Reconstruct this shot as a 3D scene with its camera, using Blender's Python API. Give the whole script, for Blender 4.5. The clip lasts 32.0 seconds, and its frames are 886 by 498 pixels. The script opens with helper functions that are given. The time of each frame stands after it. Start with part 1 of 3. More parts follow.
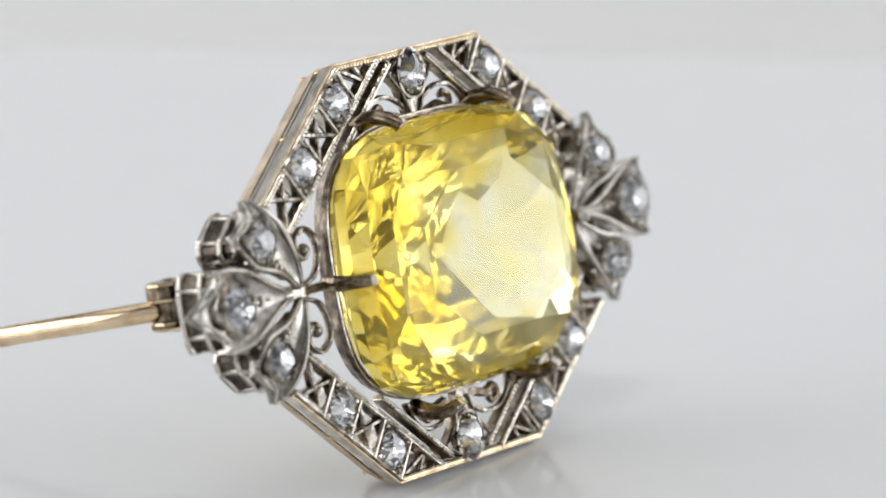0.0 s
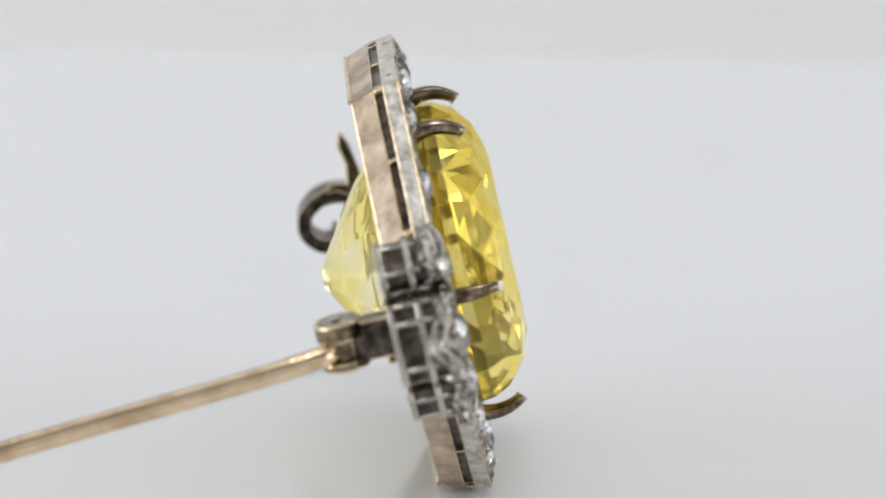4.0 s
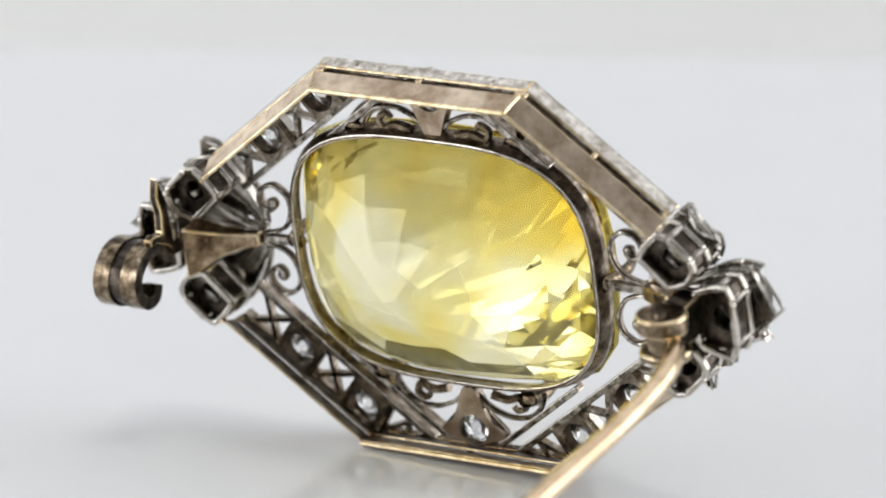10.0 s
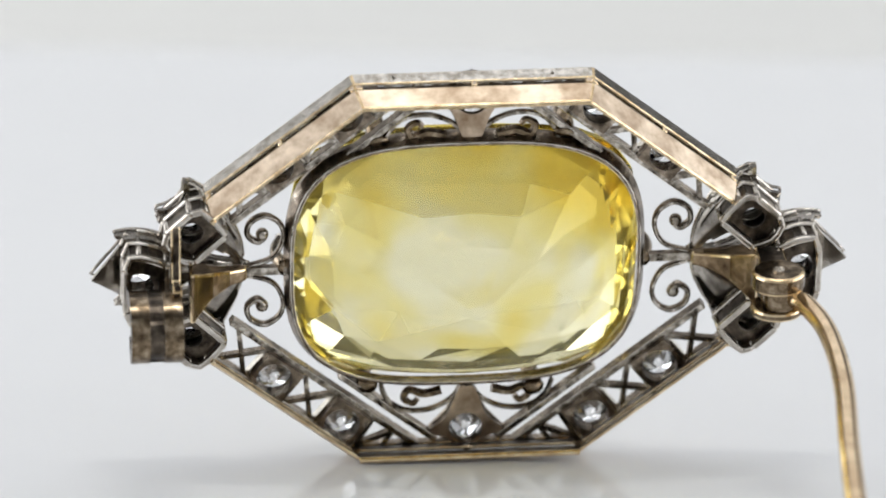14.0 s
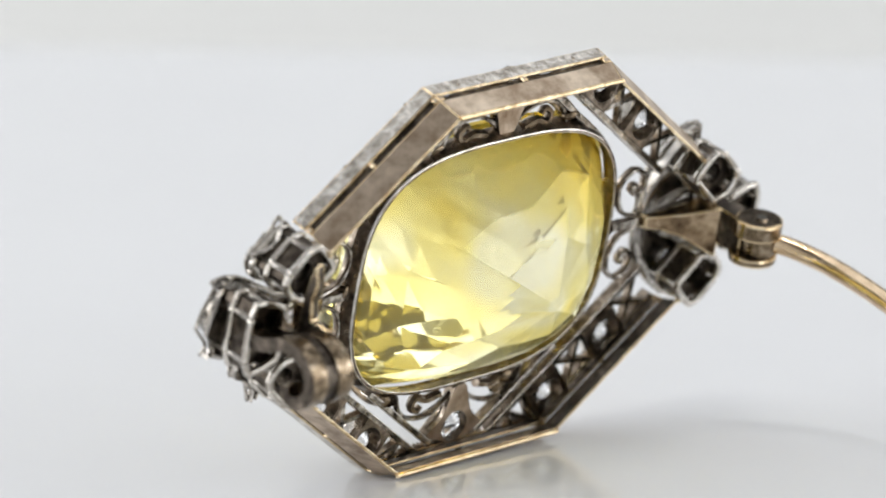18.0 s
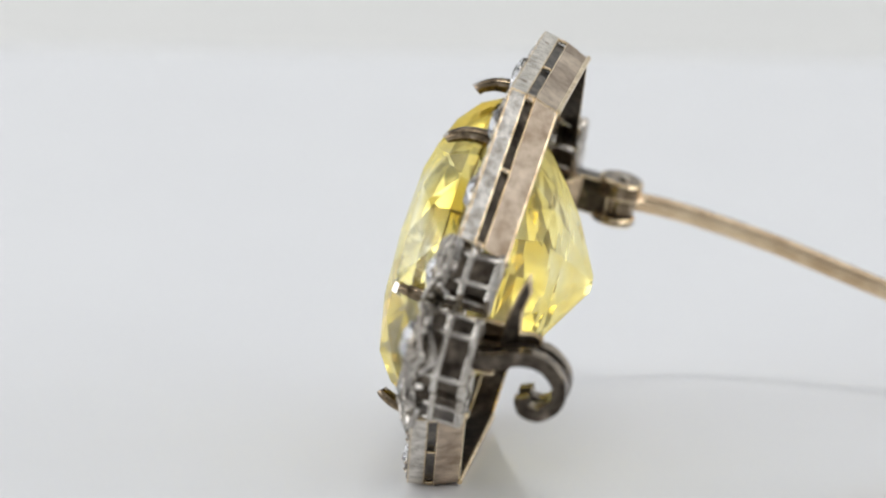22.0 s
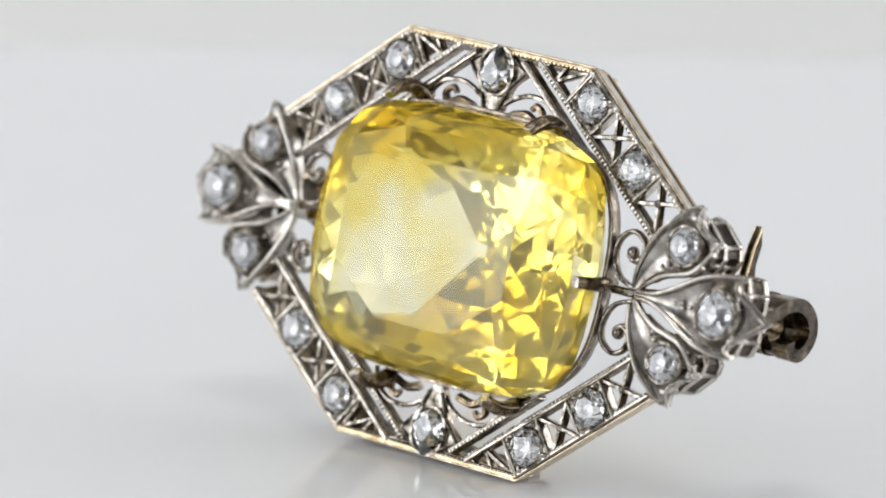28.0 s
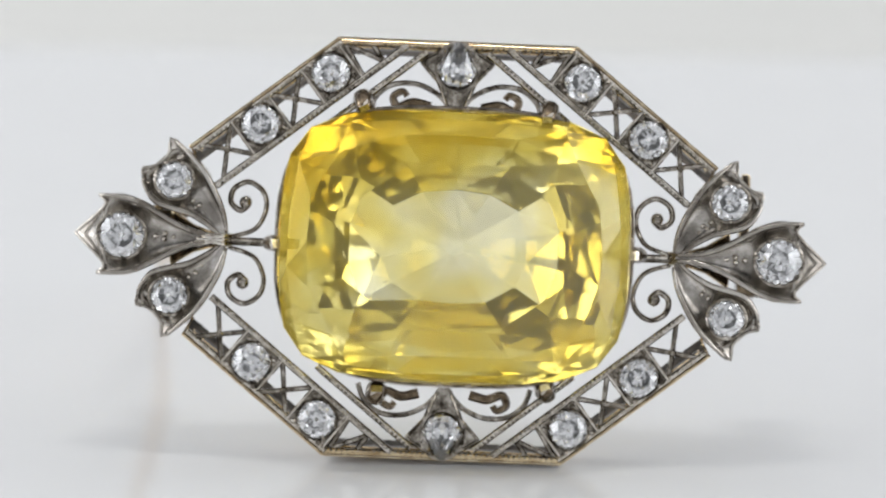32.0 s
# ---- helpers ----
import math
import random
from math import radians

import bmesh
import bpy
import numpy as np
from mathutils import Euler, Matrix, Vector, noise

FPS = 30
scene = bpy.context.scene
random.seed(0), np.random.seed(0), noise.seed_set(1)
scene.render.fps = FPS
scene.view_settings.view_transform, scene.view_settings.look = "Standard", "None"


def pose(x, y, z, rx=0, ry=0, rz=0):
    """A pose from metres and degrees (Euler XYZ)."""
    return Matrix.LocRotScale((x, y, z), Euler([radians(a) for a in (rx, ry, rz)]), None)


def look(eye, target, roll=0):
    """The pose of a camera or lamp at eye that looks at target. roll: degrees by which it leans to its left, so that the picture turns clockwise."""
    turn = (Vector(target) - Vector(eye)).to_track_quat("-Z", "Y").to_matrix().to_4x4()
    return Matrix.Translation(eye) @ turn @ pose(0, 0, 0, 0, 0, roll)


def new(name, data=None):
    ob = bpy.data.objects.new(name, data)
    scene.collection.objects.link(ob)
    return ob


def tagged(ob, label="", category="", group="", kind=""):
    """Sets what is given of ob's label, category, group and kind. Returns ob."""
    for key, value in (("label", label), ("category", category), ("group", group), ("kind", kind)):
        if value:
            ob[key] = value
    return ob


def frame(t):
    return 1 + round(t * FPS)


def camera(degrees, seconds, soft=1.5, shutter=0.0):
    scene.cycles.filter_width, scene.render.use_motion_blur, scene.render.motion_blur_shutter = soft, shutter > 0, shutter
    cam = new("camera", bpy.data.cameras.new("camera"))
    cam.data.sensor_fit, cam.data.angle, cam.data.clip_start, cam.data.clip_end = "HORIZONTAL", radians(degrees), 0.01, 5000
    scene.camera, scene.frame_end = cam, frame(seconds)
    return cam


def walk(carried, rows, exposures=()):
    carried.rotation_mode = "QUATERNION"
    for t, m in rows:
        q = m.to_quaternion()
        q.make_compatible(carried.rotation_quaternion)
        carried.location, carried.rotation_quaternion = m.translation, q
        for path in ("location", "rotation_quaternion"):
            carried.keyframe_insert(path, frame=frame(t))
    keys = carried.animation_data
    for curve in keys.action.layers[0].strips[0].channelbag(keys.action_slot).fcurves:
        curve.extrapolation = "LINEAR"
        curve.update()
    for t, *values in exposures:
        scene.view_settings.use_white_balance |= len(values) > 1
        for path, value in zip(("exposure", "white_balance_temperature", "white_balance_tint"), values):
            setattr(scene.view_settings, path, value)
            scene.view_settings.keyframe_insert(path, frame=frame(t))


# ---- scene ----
cam = camera(8.408, 32.0, soft=1.9)
EYE = pose(0.0, -0.29672, 0.08683, 75.6714, -0.8916, 0.3749)
cam.data.dof.use_dof = True
cam.data.dof.focus_distance = 0.3035
cam.data.dof.aperture_fstop = 42.0
walk(cam, [(0, EYE), (32, EYE)],
     exposures=[(0, -0.29), (1, -0.19), (2, -0.21), (4, -0.25), (7, -0.16), (9, -0.17), (13, -0.14), (17, -0.13), (21, -0.14), (23, -0.24), (25, -0.21), (30, -0.23), (32, -0.19)])

# ---------------------------------------------------------------- light
world = bpy.data.worlds.new("dim_room")
world.use_nodes = True
world.node_tree.nodes["Background"].inputs[0].default_value = (0.60, 0.63, 0.68, 1)
world.node_tree.nodes["Background"].inputs[1].default_value = 0.25
scene.world = world


def area_lamp(name, size_x, size_y, watts, colour, m):
    data = bpy.data.lights.new(name, "AREA")
    data.shape, data.size, data.size_y = "RECTANGLE", size_x, size_y
    data.energy, data.color = watts, colour
    ob = new(name, data)
    ob.matrix_world = m
    return ob


COOL = (0.932, 0.952, 0.995)
area_lamp("softbox_light", 0.66, 0.24, 1.42, COOL, look((-0.38, 0.05, 0.130), (0, 0.05, 0.05)))
area_lamp("softbox_light", 0.54, 0.24, 1.10, COOL, look((0.38, -0.03, 0.130), (0, -0.03, 0.05)))
area_lamp("ceiling_panel_light", 0.82, 0.56, 1.46, COOL, look((0, 0.17, 0.44), (0, 0.14, 0.0)))
for lx in (-0.05, 0.0, 0.05):
    area_lamp("led_bulb_light", 0.014, 0.014, 0.12, (1.0, 0.985, 0.96), look((lx, -0.02, 0.50), (0, 0, 0)))

# ---------------------------------------------------------------- materials


def material(name, colour, rough, metal=0.0):
    m = bpy.data.materials.new(name)
    m.use_nodes = True
    b = m.node_tree.nodes["Principled BSDF"]
    b.inputs["Base Color"].default_value = (*colour, 1)
    b.inputs["Roughness"].default_value = rough
    b.inputs["Metallic"].default_value = metal
    return m


def mottled(m, colours, scale, rough=None, bump=0.0, bump_scale=None, detail=6.0, contrast=(0.35, 0.65)):
    """Mix two or three colours by noise at a real-world size, with fine relief."""
    t = m.node_tree
    b = t.nodes["Principled BSDF"]
    co = t.nodes.new("ShaderNodeTexCoord")
    n = t.nodes.new("ShaderNodeTexNoise")
    n.inputs["Scale"].default_value, n.inputs["Detail"].default_value = scale, detail
    n.inputs["Roughness"].default_value = 0.62
    t.links.new(co.outputs["Object"], n.inputs["Vector"])
    r = t.nodes.new("ShaderNodeValToRGB")
    r.color_ramp.elements[0].position, r.color_ramp.elements[1].position = contrast
    r.color_ramp.elements[0].color, r.color_ramp.elements[1].color = (*colours[0], 1), (*colours[-1], 1)
    if len(colours) == 3:
        e = r.color_ramp.elements.new(sum(contrast) / 2)
        e.color = (*colours[1], 1)
    t.links.new(n.outputs["Fac"], r.inputs["Fac"])
    t.links.new(r.outputs["Color"], b.inputs["Base Color"])
    if rough:
        k = t.nodes.new("ShaderNodeMapRange")
        k.inputs["To Min"].default_value, k.inputs["To Max"].default_value = rough
        t.links.new(n.outputs["Fac"], k.inputs["Value"])
        t.links.new(k.outputs["Result"], b.inputs["Roughness"])
    if bump:
        f = t.nodes.new("ShaderNodeTexNoise")
        f.inputs["Scale"].default_value, f.inputs["Detail"].default_value = bump_scale, 4.0
        t.links.new(co.outputs["Object"], f.inputs["Vector"])
        p = t.nodes.new("ShaderNodeBump")
        p.inputs["Strength"].default_value, p.inputs["Distance"].default_value = bump, 0.00003
        t.links.new(f.outputs["Fac"], p.inputs["Height"])
        t.links.new(p.outputs["Normal"], b.inputs["Normal"])
    return m


def glassy(name, colour, ior, rough=0.0):
    m = material(name, colour, rough)
    b = m.node_tree.nodes["Principled BSDF"]
    b.inputs["Transmission Weight"].default_value = 1.0
    b.inputs["IOR"].default_value = ior
    return m


SILVER = mottled(material("worn_silver", (0.5, 0.5, 0.5), 0.3, 1.0),
                 ((0.045, 0.036, 0.026), (0.31, 0.275, 0.228), (0.76, 0.71, 0.635)), 1700, (0.34, 0.16), 0.25, 3000, 3.0, (0.34, 0.68))
BRIGHT = mottled(material("polished_silver", (0.75, 0.74, 0.72), 0.2, 1.0),
                 ((0.42, 0.375, 0.31), (0.86, 0.81, 0.73)), 1500, (0.24, 0.10), 0.2, 3000, 3.0)
DARK = mottled(material("tarnished_silver", (0.2, 0.18, 0.16), 0.4, 1.0),
               ((0.06, 0.042, 0.025), (0.21, 0.157, 0.10), (0.48, 0.395, 0.29)), 1900, (0.30, 0.14), 0.18, 2600, 3.0, (0.32, 0.72))
ROSE = mottled(material("rose_gold_backed_silver", (0.6, 0.5, 0.42), 0.3, 1.0),
               ((0.27, 0.185, 0.115), (0.52, 0.41, 0.30), (0.78, 0.65, 0.50)), 620, (0.46, 0.28), 0.25, 2200, 6.0, (0.30, 0.66))
PETAL = mottled(material("engraved_silver", (0.5, 0.5, 0.5), 0.3, 1.0),
                ((0.12, 0.105, 0.09), (0.37, 0.34, 0.30), (0.78, 0.74, 0.69)), 800, (0.32, 0.18), 0.12, 2600, 5.0, (0.30, 0.70))
SMOOTH = mottled(material("smooth_worn_silver", (0.5, 0.5, 0.5), 0.3, 1.0),
                 ((0.22, 0.19, 0.16), (0.46, 0.425, 0.375), (0.70, 0.66, 0.60)), 420, (0.32, 0.20), 0.10, 2600, 4.0, (0.32, 0.68))
# blackened silver; on the rim's inner walls it also stands for shade
OXIDE_AND_SHADE = mottled(material("blackened_and_shaded_silver", (0.05, 0.05, 0.05), 0.4, 1.0),
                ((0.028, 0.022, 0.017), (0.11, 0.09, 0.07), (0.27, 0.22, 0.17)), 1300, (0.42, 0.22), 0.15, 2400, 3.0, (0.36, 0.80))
TARNISH = mottled(material("dull_brown_silver", (0.1, 0.1, 0.1), 0.4, 1.0),
                  ((0.06, 0.047, 0.034), (0.26, 0.21, 0.16), (0.62, 0.54, 0.44)), 1300, (0.38, 0.20), 0.18, 2400, 4.0, (0.32, 0.72))
EDGE = mottled(material("worn_gold_edge", (0.8, 0.7, 0.5), 0.2, 1.0),
               ((0.52, 0.37, 0.20), (0.92, 0.76, 0.50)), 1100, (0.26, 0.14), 0.2, 3000, 3.0)
BRONZE = mottled(material("tarnished_rose_gold", (0.3, 0.2, 0.1), 0.25, 1.0),
                 ((0.06, 0.037, 0.02), (0.27, 0.19, 0.115), (0.66, 0.52, 0.36)), 900, (0.30, 0.14), 0.4, 2400, 5.0, (0.32, 0.72))
GOLD = mottled(material("rose_gold_wire", (0.75, 0.55, 0.42), 0.2, 1.0),
               ((0.56, 0.39, 0.225), (0.88, 0.69, 0.46)), 500, (0.22, 0.10), 0.12, 2600)
# the stone is hazy; its colour zones also carry pale light below and behind
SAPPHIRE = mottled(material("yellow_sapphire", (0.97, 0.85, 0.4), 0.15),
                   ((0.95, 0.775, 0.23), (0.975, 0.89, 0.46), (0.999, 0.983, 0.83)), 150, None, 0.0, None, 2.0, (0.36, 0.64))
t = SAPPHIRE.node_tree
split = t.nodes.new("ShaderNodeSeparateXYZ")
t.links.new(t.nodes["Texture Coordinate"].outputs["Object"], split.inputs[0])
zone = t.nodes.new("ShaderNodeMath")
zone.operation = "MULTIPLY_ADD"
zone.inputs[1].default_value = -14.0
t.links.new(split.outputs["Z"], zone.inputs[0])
# paler towards the back: brightness seen through the pavilion put into the colour
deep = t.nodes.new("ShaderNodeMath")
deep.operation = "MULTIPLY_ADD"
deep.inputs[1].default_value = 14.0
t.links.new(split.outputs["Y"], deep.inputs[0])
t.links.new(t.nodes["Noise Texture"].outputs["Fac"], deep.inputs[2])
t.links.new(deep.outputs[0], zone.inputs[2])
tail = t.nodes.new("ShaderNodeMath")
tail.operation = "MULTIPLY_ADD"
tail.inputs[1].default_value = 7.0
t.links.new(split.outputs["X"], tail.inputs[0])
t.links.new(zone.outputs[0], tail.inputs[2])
# tint paler towards the front of the crown
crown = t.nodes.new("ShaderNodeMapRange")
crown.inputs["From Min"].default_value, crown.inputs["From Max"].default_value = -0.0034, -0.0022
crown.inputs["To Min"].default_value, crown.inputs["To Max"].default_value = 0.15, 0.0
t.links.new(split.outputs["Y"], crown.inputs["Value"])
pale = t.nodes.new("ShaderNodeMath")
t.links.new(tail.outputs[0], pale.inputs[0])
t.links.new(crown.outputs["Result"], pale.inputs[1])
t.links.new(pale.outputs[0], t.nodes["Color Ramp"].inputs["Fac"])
clear = t.nodes.new("ShaderNodeBsdfGlass")
clear.inputs["IOR"].default_value = 1.765
t.links.new(t.nodes["Color Ramp"].outputs["Color"], clear.inputs["Color"])
# silk in the stone scatters a little light
silk = [t.nodes.new("ShaderNodeBsdfDiffuse"), t.nodes.new("ShaderNodeBsdfTranslucent")]
for node in silk:
    node.inputs["Color"].default_value = (0.53, 0.475, 0.22, 1)
veil = t.nodes.new("ShaderNodeAddShader")
t.links.new(silk[0].outputs[0], veil.inputs[0])
t.links.new(silk[1].outputs[0], veil.inputs[1])
haze = t.nodes.new("ShaderNodeMixShader")
# the old pavilion has lost some of its polish
polish = t.nodes.new("ShaderNodeMapRange")
polish.inputs["From Min"].default_value, polish.inputs["From Max"].default_value = -0.0006, 0.0014
polish.inputs["To Min"].default_value, polish.inputs["To Max"].default_value = 0.02, 0.15
t.links.new(split.outputs["Y"], polish.inputs["Value"])
t.links.new(polish.outputs["Result"], haze.inputs[0])
worn = t.nodes.new("ShaderNodeMapRange")
worn.inputs["From Min"].default_value, worn.inputs["From Max"].default_value = 0.0002, 0.0014
worn.inputs["To Min"].default_value, worn.inputs["To Max"].default_value = 0.0, 0.02
t.links.new(split.outputs["Y"], worn.inputs["Value"])
t.links.new(worn.outputs["Result"], clear.inputs["Roughness"])
t.links.new(clear.outputs[0], haze.inputs[1])
t.links.new(veil.outputs[0], haze.inputs[2])
t.links.new(haze.outputs[0], t.nodes["Material Output"].inputs["Surface"])
DIAMOND = glassy("old_cut_diamond", (0.99, 0.99, 0.99), 2.38)
FLECK = material("brown_inclusion", (0.16, 0.09, 0.03), 0.6)
FLOOR = mottled(material("white_acrylic", (0.8, 0.8, 0.8), 0.12), ((0.73, 0.735, 0.745), (0.765, 0.77, 0.775)), 14, (0.10, 0.16), 0.02, 600)
# greys of the added side walls and front flap, set for fill
FILL_WALL = mottled(material("light_grey_fill_wall", (0.4, 0.4, 0.4), 0.9), ((0.68, 0.685, 0.69), (0.73, 0.735, 0.74)), 20)
FLAP = mottled(material("grey_front_flap", (0.4, 0.4, 0.4), 0.9), ((0.55, 0.555, 0.56), (0.61, 0.615, 0.62)), 20)
PAPER = mottled(material("white_paper", (0.8, 0.8, 0.8), 0.7), ((0.69, 0.685, 0.655), (0.71, 0.705, 0.675)), 9)
BLACK = mottled(material("dark_grey_curtain", (0.05, 0.05, 0.05), 0.9), ((0.06, 0.06, 0.062), (0.10, 0.10, 0.102)), 20)

# ---------------------------------------------------------------- mesh tools (millimetres)
MM = 0.001


def mesh_of(name, bm, mat, smooth=False):
    bm.transform(Matrix.Scale(MM, 4))
    bmesh.ops.recalc_face_normals(bm, faces=bm.faces)
    me = bpy.data.meshes.new(name)
    bm.to_mesh(me)
    bm.free()
    if smooth:
        for p in me.polygons:
            p.use_smooth = True
    me.materials.append(mat)
    return me


def part(name, bm, mat, parent, label="", smooth=False):
    me = bm if isinstance(bm, bpy.types.Mesh) else mesh_of(name, bm, mat, smooth)
    ob = new(name, me)
    ob.parent = parent
    if label:
        ob["label"] = label
    return ob


def add_box(bm, lo, hi, bevel=0.0):
    g = bmesh.ops.create_cube(bm, size=1.0)
    vs = g["verts"]
    for v in vs:
        v.co = Vector([lo[i] + (v.co[i] + 0.5) * (hi[i] - lo[i]) for i in range(3)])
    if bevel:
        es = list({e for v in vs for e in v.link_edges})
        bmesh.ops.bevel(bm, geom=es, offset=bevel, segments=2, profile=0.6, affect="EDGES")
    return vs


def add_prism(bm, outline, y0, y1, inset=0.0):
    """A plate from an outline of (x, z) between two depths, its front edge chamfered by inset."""
    n = len(outline)
    cx = sum(p[0] for p in outline) / n
    cz = sum(p[1] for p in outline) / n
    rings = [(y0, 1 - inset), (y0 + (y1 - y0) * 0.25, 1.0), (y1, 1.0)] if inset else [(y0, 1.0), (y1, 1.0)]
    vs = [[bm.verts.new((cx + (x - cx) * s, y, cz + (z - cz) * s)) for x, z in outline] for y, s in rings]
    bm.faces.new(vs[0])
    bm.faces.new(vs[-1][::-1])
    for a, b in zip(vs, vs[1:]):
        for i in range(n):
            bm.faces.new((a[i], b[i], b[(i + 1) % n], a[(i + 1) % n]))


def add_wall(bm, outline, thick, y0, y1, closed=True):
    """A strip of metal standing on edge along an outline of (x, z)."""
    n = len(outline)
    pts = [Vector((x, 0, z)) for x, z in outline]
    ins, outs = [], []
    for i in range(n):
        a = pts[(i - 1) % n] if closed or i else pts[i]
        b = pts[(i + 1) % n] if closed or i < n - 1 else pts[i]
        d = (b - a).normalized()
        k = Vector((-d.z, 0, d.x)) * (thick / 2)
        outs.append(pts[i] + k), ins.append(pts[i] - k)
    vs = [[bm.verts.new((p.x, y, p.z)) for p in row] for row, y in ((outs, y0), (outs, y1), (ins, y1), (ins, y0))]
    for i in range(n if closed else n - 1):
        j = (i + 1) % n
        for k in range(4):
            bm.faces.new((vs[k][i], vs[(k + 1) % 4][i], vs[(k + 1) % 4][j], vs[k][j]))
    if not closed:
        bm.faces.new([vs[k][0] for k in range(4)])
        bm.faces.new([vs[k][-1] for k in range(4)][::-1])


def smooth_path(points, steps=8, closed=False):
    """Points of a Catmull-Rom curve."""
    ps = [Vector(p) for p in points]
    n = len(ps)
    out = []
    for i in range(n if closed else n - 1):
        p0 = ps[(i - 1) % n] if closed or i else ps[0]
        p1, p2 = ps[i], ps[(i + 1) % n]
        p3 = ps[(i + 2) % n] if closed or i + 2 < n else ps[-1]
        for k in range(steps):
            t = k / steps
            out.append(0.5 * (2 * p1 + (p2 - p0) * t + (2 * p0 - 5 * p1 + 4 * p2 - p3) * t * t + (3 * p1 - p0 - 3 * p2 + p3) * t ** 3))
    if not closed:
        out.append(ps[-1])
    return out


def add_tube(bm, path, radius, sides=8, flat=1.0, up=Vector((0, 1, 0))):
    """A wire along a path; radius may be a function of 0..1; flat squashes it along up."""
    n = len(path)
    rows = []
    for i, p in enumerate(path):
        d = (path[min(i + 1, n - 1)] - path[max(i - 1, 0)]).normalized()
        s = d.cross(up)
        s = s.normalized() if s.length > 1e-4 else d.orthogonal().normalized()
        w = s.cross(d).normalized()
        r = radius(i / (n - 1)) if callable(radius) else radius
        rows.append([bm.verts.new(p + s * r * math.cos(2 * math.pi * k / sides) + w * r * flat * math.sin(2 * math.pi * k / sides)) for k in range(sides)])
    for a, b in zip(rows, rows[1:]):
        for k in range(sides):
            bm.faces.new((a[k], a[(k + 1) % sides], b[(k + 1) % sides], b[k]))
    bm.faces.new(rows[0][::-1])
    bm.faces.new(rows[-1])


def add_bar(bm, a, b, width, y0, y1, groove=0.0):
    """A straight bar between two (x, z) points with a rounded or grooved front."""
    a, b = Vector((a[0], 0, a[1])), Vector((b[0], 0, b[1]))
    d = (b - a).normalized()
    s = Vector((-d.z, 0, d.x)) * (width / 2)
    prof = [(-1, y1), (-1, y0 + 0.12), (-0.55, y0), (0, y0 + groove), (0.55, y0), (1, y0 + 0.12), (1, y1)]
    ra = [bm.verts.new(a + s * k + Vector((0, y, 0))) for k, y in prof]
    rb = [bm.verts.new(b + s * k + Vector((0, y, 0))) for k, y in prof]
    m = len(prof)
    for i in range(m):
        bm.faces.new((ra[i], ra[(i + 1) % m], rb[(i + 1) % m], rb[i]))
    bm.faces.new(ra[::-1])
    bm.faces.new(rb)


def add_ball(bm, centre, r, seg=8):
    g = bmesh.ops.create_icosphere(bm, subdivisions=1 if seg < 8 else 2, radius=r)
    bmesh.ops.translate(bm, verts=g["verts"], vec=centre)


def cushion(a, b, power, count, turn=0.0):
    """Points round a cushion outline."""
    out = []
    for k in range(count):
        t = 2 * math.pi * (k + turn) / count
        c, s = math.cos(t), math.sin(t)
        r = (abs(c) ** power + abs(s) ** power) ** (-1 / power)
        out.append((a * r * c, b * r * s))
    return out


def hull(rings):
    """A cut stone: the convex hull of rings of (x, z) points, each at its depth."""
    bm = bmesh.new()
    for pts, y in rings:
        for x, z in pts:
            bm.verts.new((x, y, z))
    res = bmesh.ops.convex_hull(bm, input=bm.verts)
    bmesh.ops.delete(bm, geom=[g for g in res["geom_interior"] if isinstance(g, bmesh.types.BMVert)], context="VERTS")
    bmesh.ops.dissolve_limit(bm, angle_limit=radians(1.5), verts=bm.verts, edges=bm.edges)
    return bm


# ---------------------------------------------------------------- the light box
def room_panel(name, lo, hi, mat, label):
    bm = bmesh.new()
    add_box(bm, [v * 1000 for v in lo], [v * 1000 for v in hi])
    ob = new(name, mesh_of(name, bm, mat))
    return tagged(ob, label, name.split("_")[0], kind="structure")


room_panel("floor", (-0.42, -0.24, -0.006), (0.42, 0.096, 0.0), FLOOR, "glossy white acrylic sheet under the brooch")
# unseen side walls and front flap, added to bounce light onto the brooch
room_panel("wall_west", (-0.46, -0.62, -0.02), (-0.44, 0.46, 0.60), FILL_WALL, "unseen light grey side wall, added to fill the metal with light")
room_panel("wall_east", (0.44, -0.62, -0.02), (0.46, 0.46, 0.60), FILL_WALL, "unseen light grey side wall, added to fill the metal with light")
room_panel("wall_south", (-0.46, -0.36, -0.02), (0.46, -0.34, 0.60), FLAP, "unseen grey flap added behind the camera for fill and reflections")
room_panel("wall_north", (-0.46, 0.46, -0.02), (0.46, 0.48, 0.60), BLACK, "dark grey curtain behind the paper sweep")
room_panel("ceiling", (-0.46, -0.64, 0.60), (0.46, 0.48, 0.62), BLACK, "dark grey ceiling over the set")
room_panel("ground", (-0.46, -0.64, -0.04), (0.46, 0.48, -0.02), BLACK, "dark table top under the white sheet")

bm = bmesh.new()
sweep = [(0.0965, -0.001), (0.14, 0.0005), (0.20, 0.006), (0.27, 0.03), (0.33, 0.075), (0.365, 0.125), (0.38, 0.165), (0.385, 0.20)]
prof = smooth_path([(0, y * 1000, z * 1000) for y, z in sweep], 6)
front = [[bm.verts.new((x, p.y, p.z)) for p in prof] for x in (-400, 400)]
rear = [[bm.verts.new((x, p.y + 4, p.z - 4)) for p in prof] for x in (-400, 400)]
for a, b in ((front[0], front[1]), (rear[1], rear[0]), (rear[0], front[0]), (front[1], rear[1])):
    for i in range(len(prof) - 1):
        bm.faces.new((a[i], a[i + 1], b[i + 1], b[i]))
tagged(new("backdrop", mesh_of("backdrop", bm, PAPER, True)), "curved white paper sweep behind the acrylic sheet", "backdrop", kind="structure")

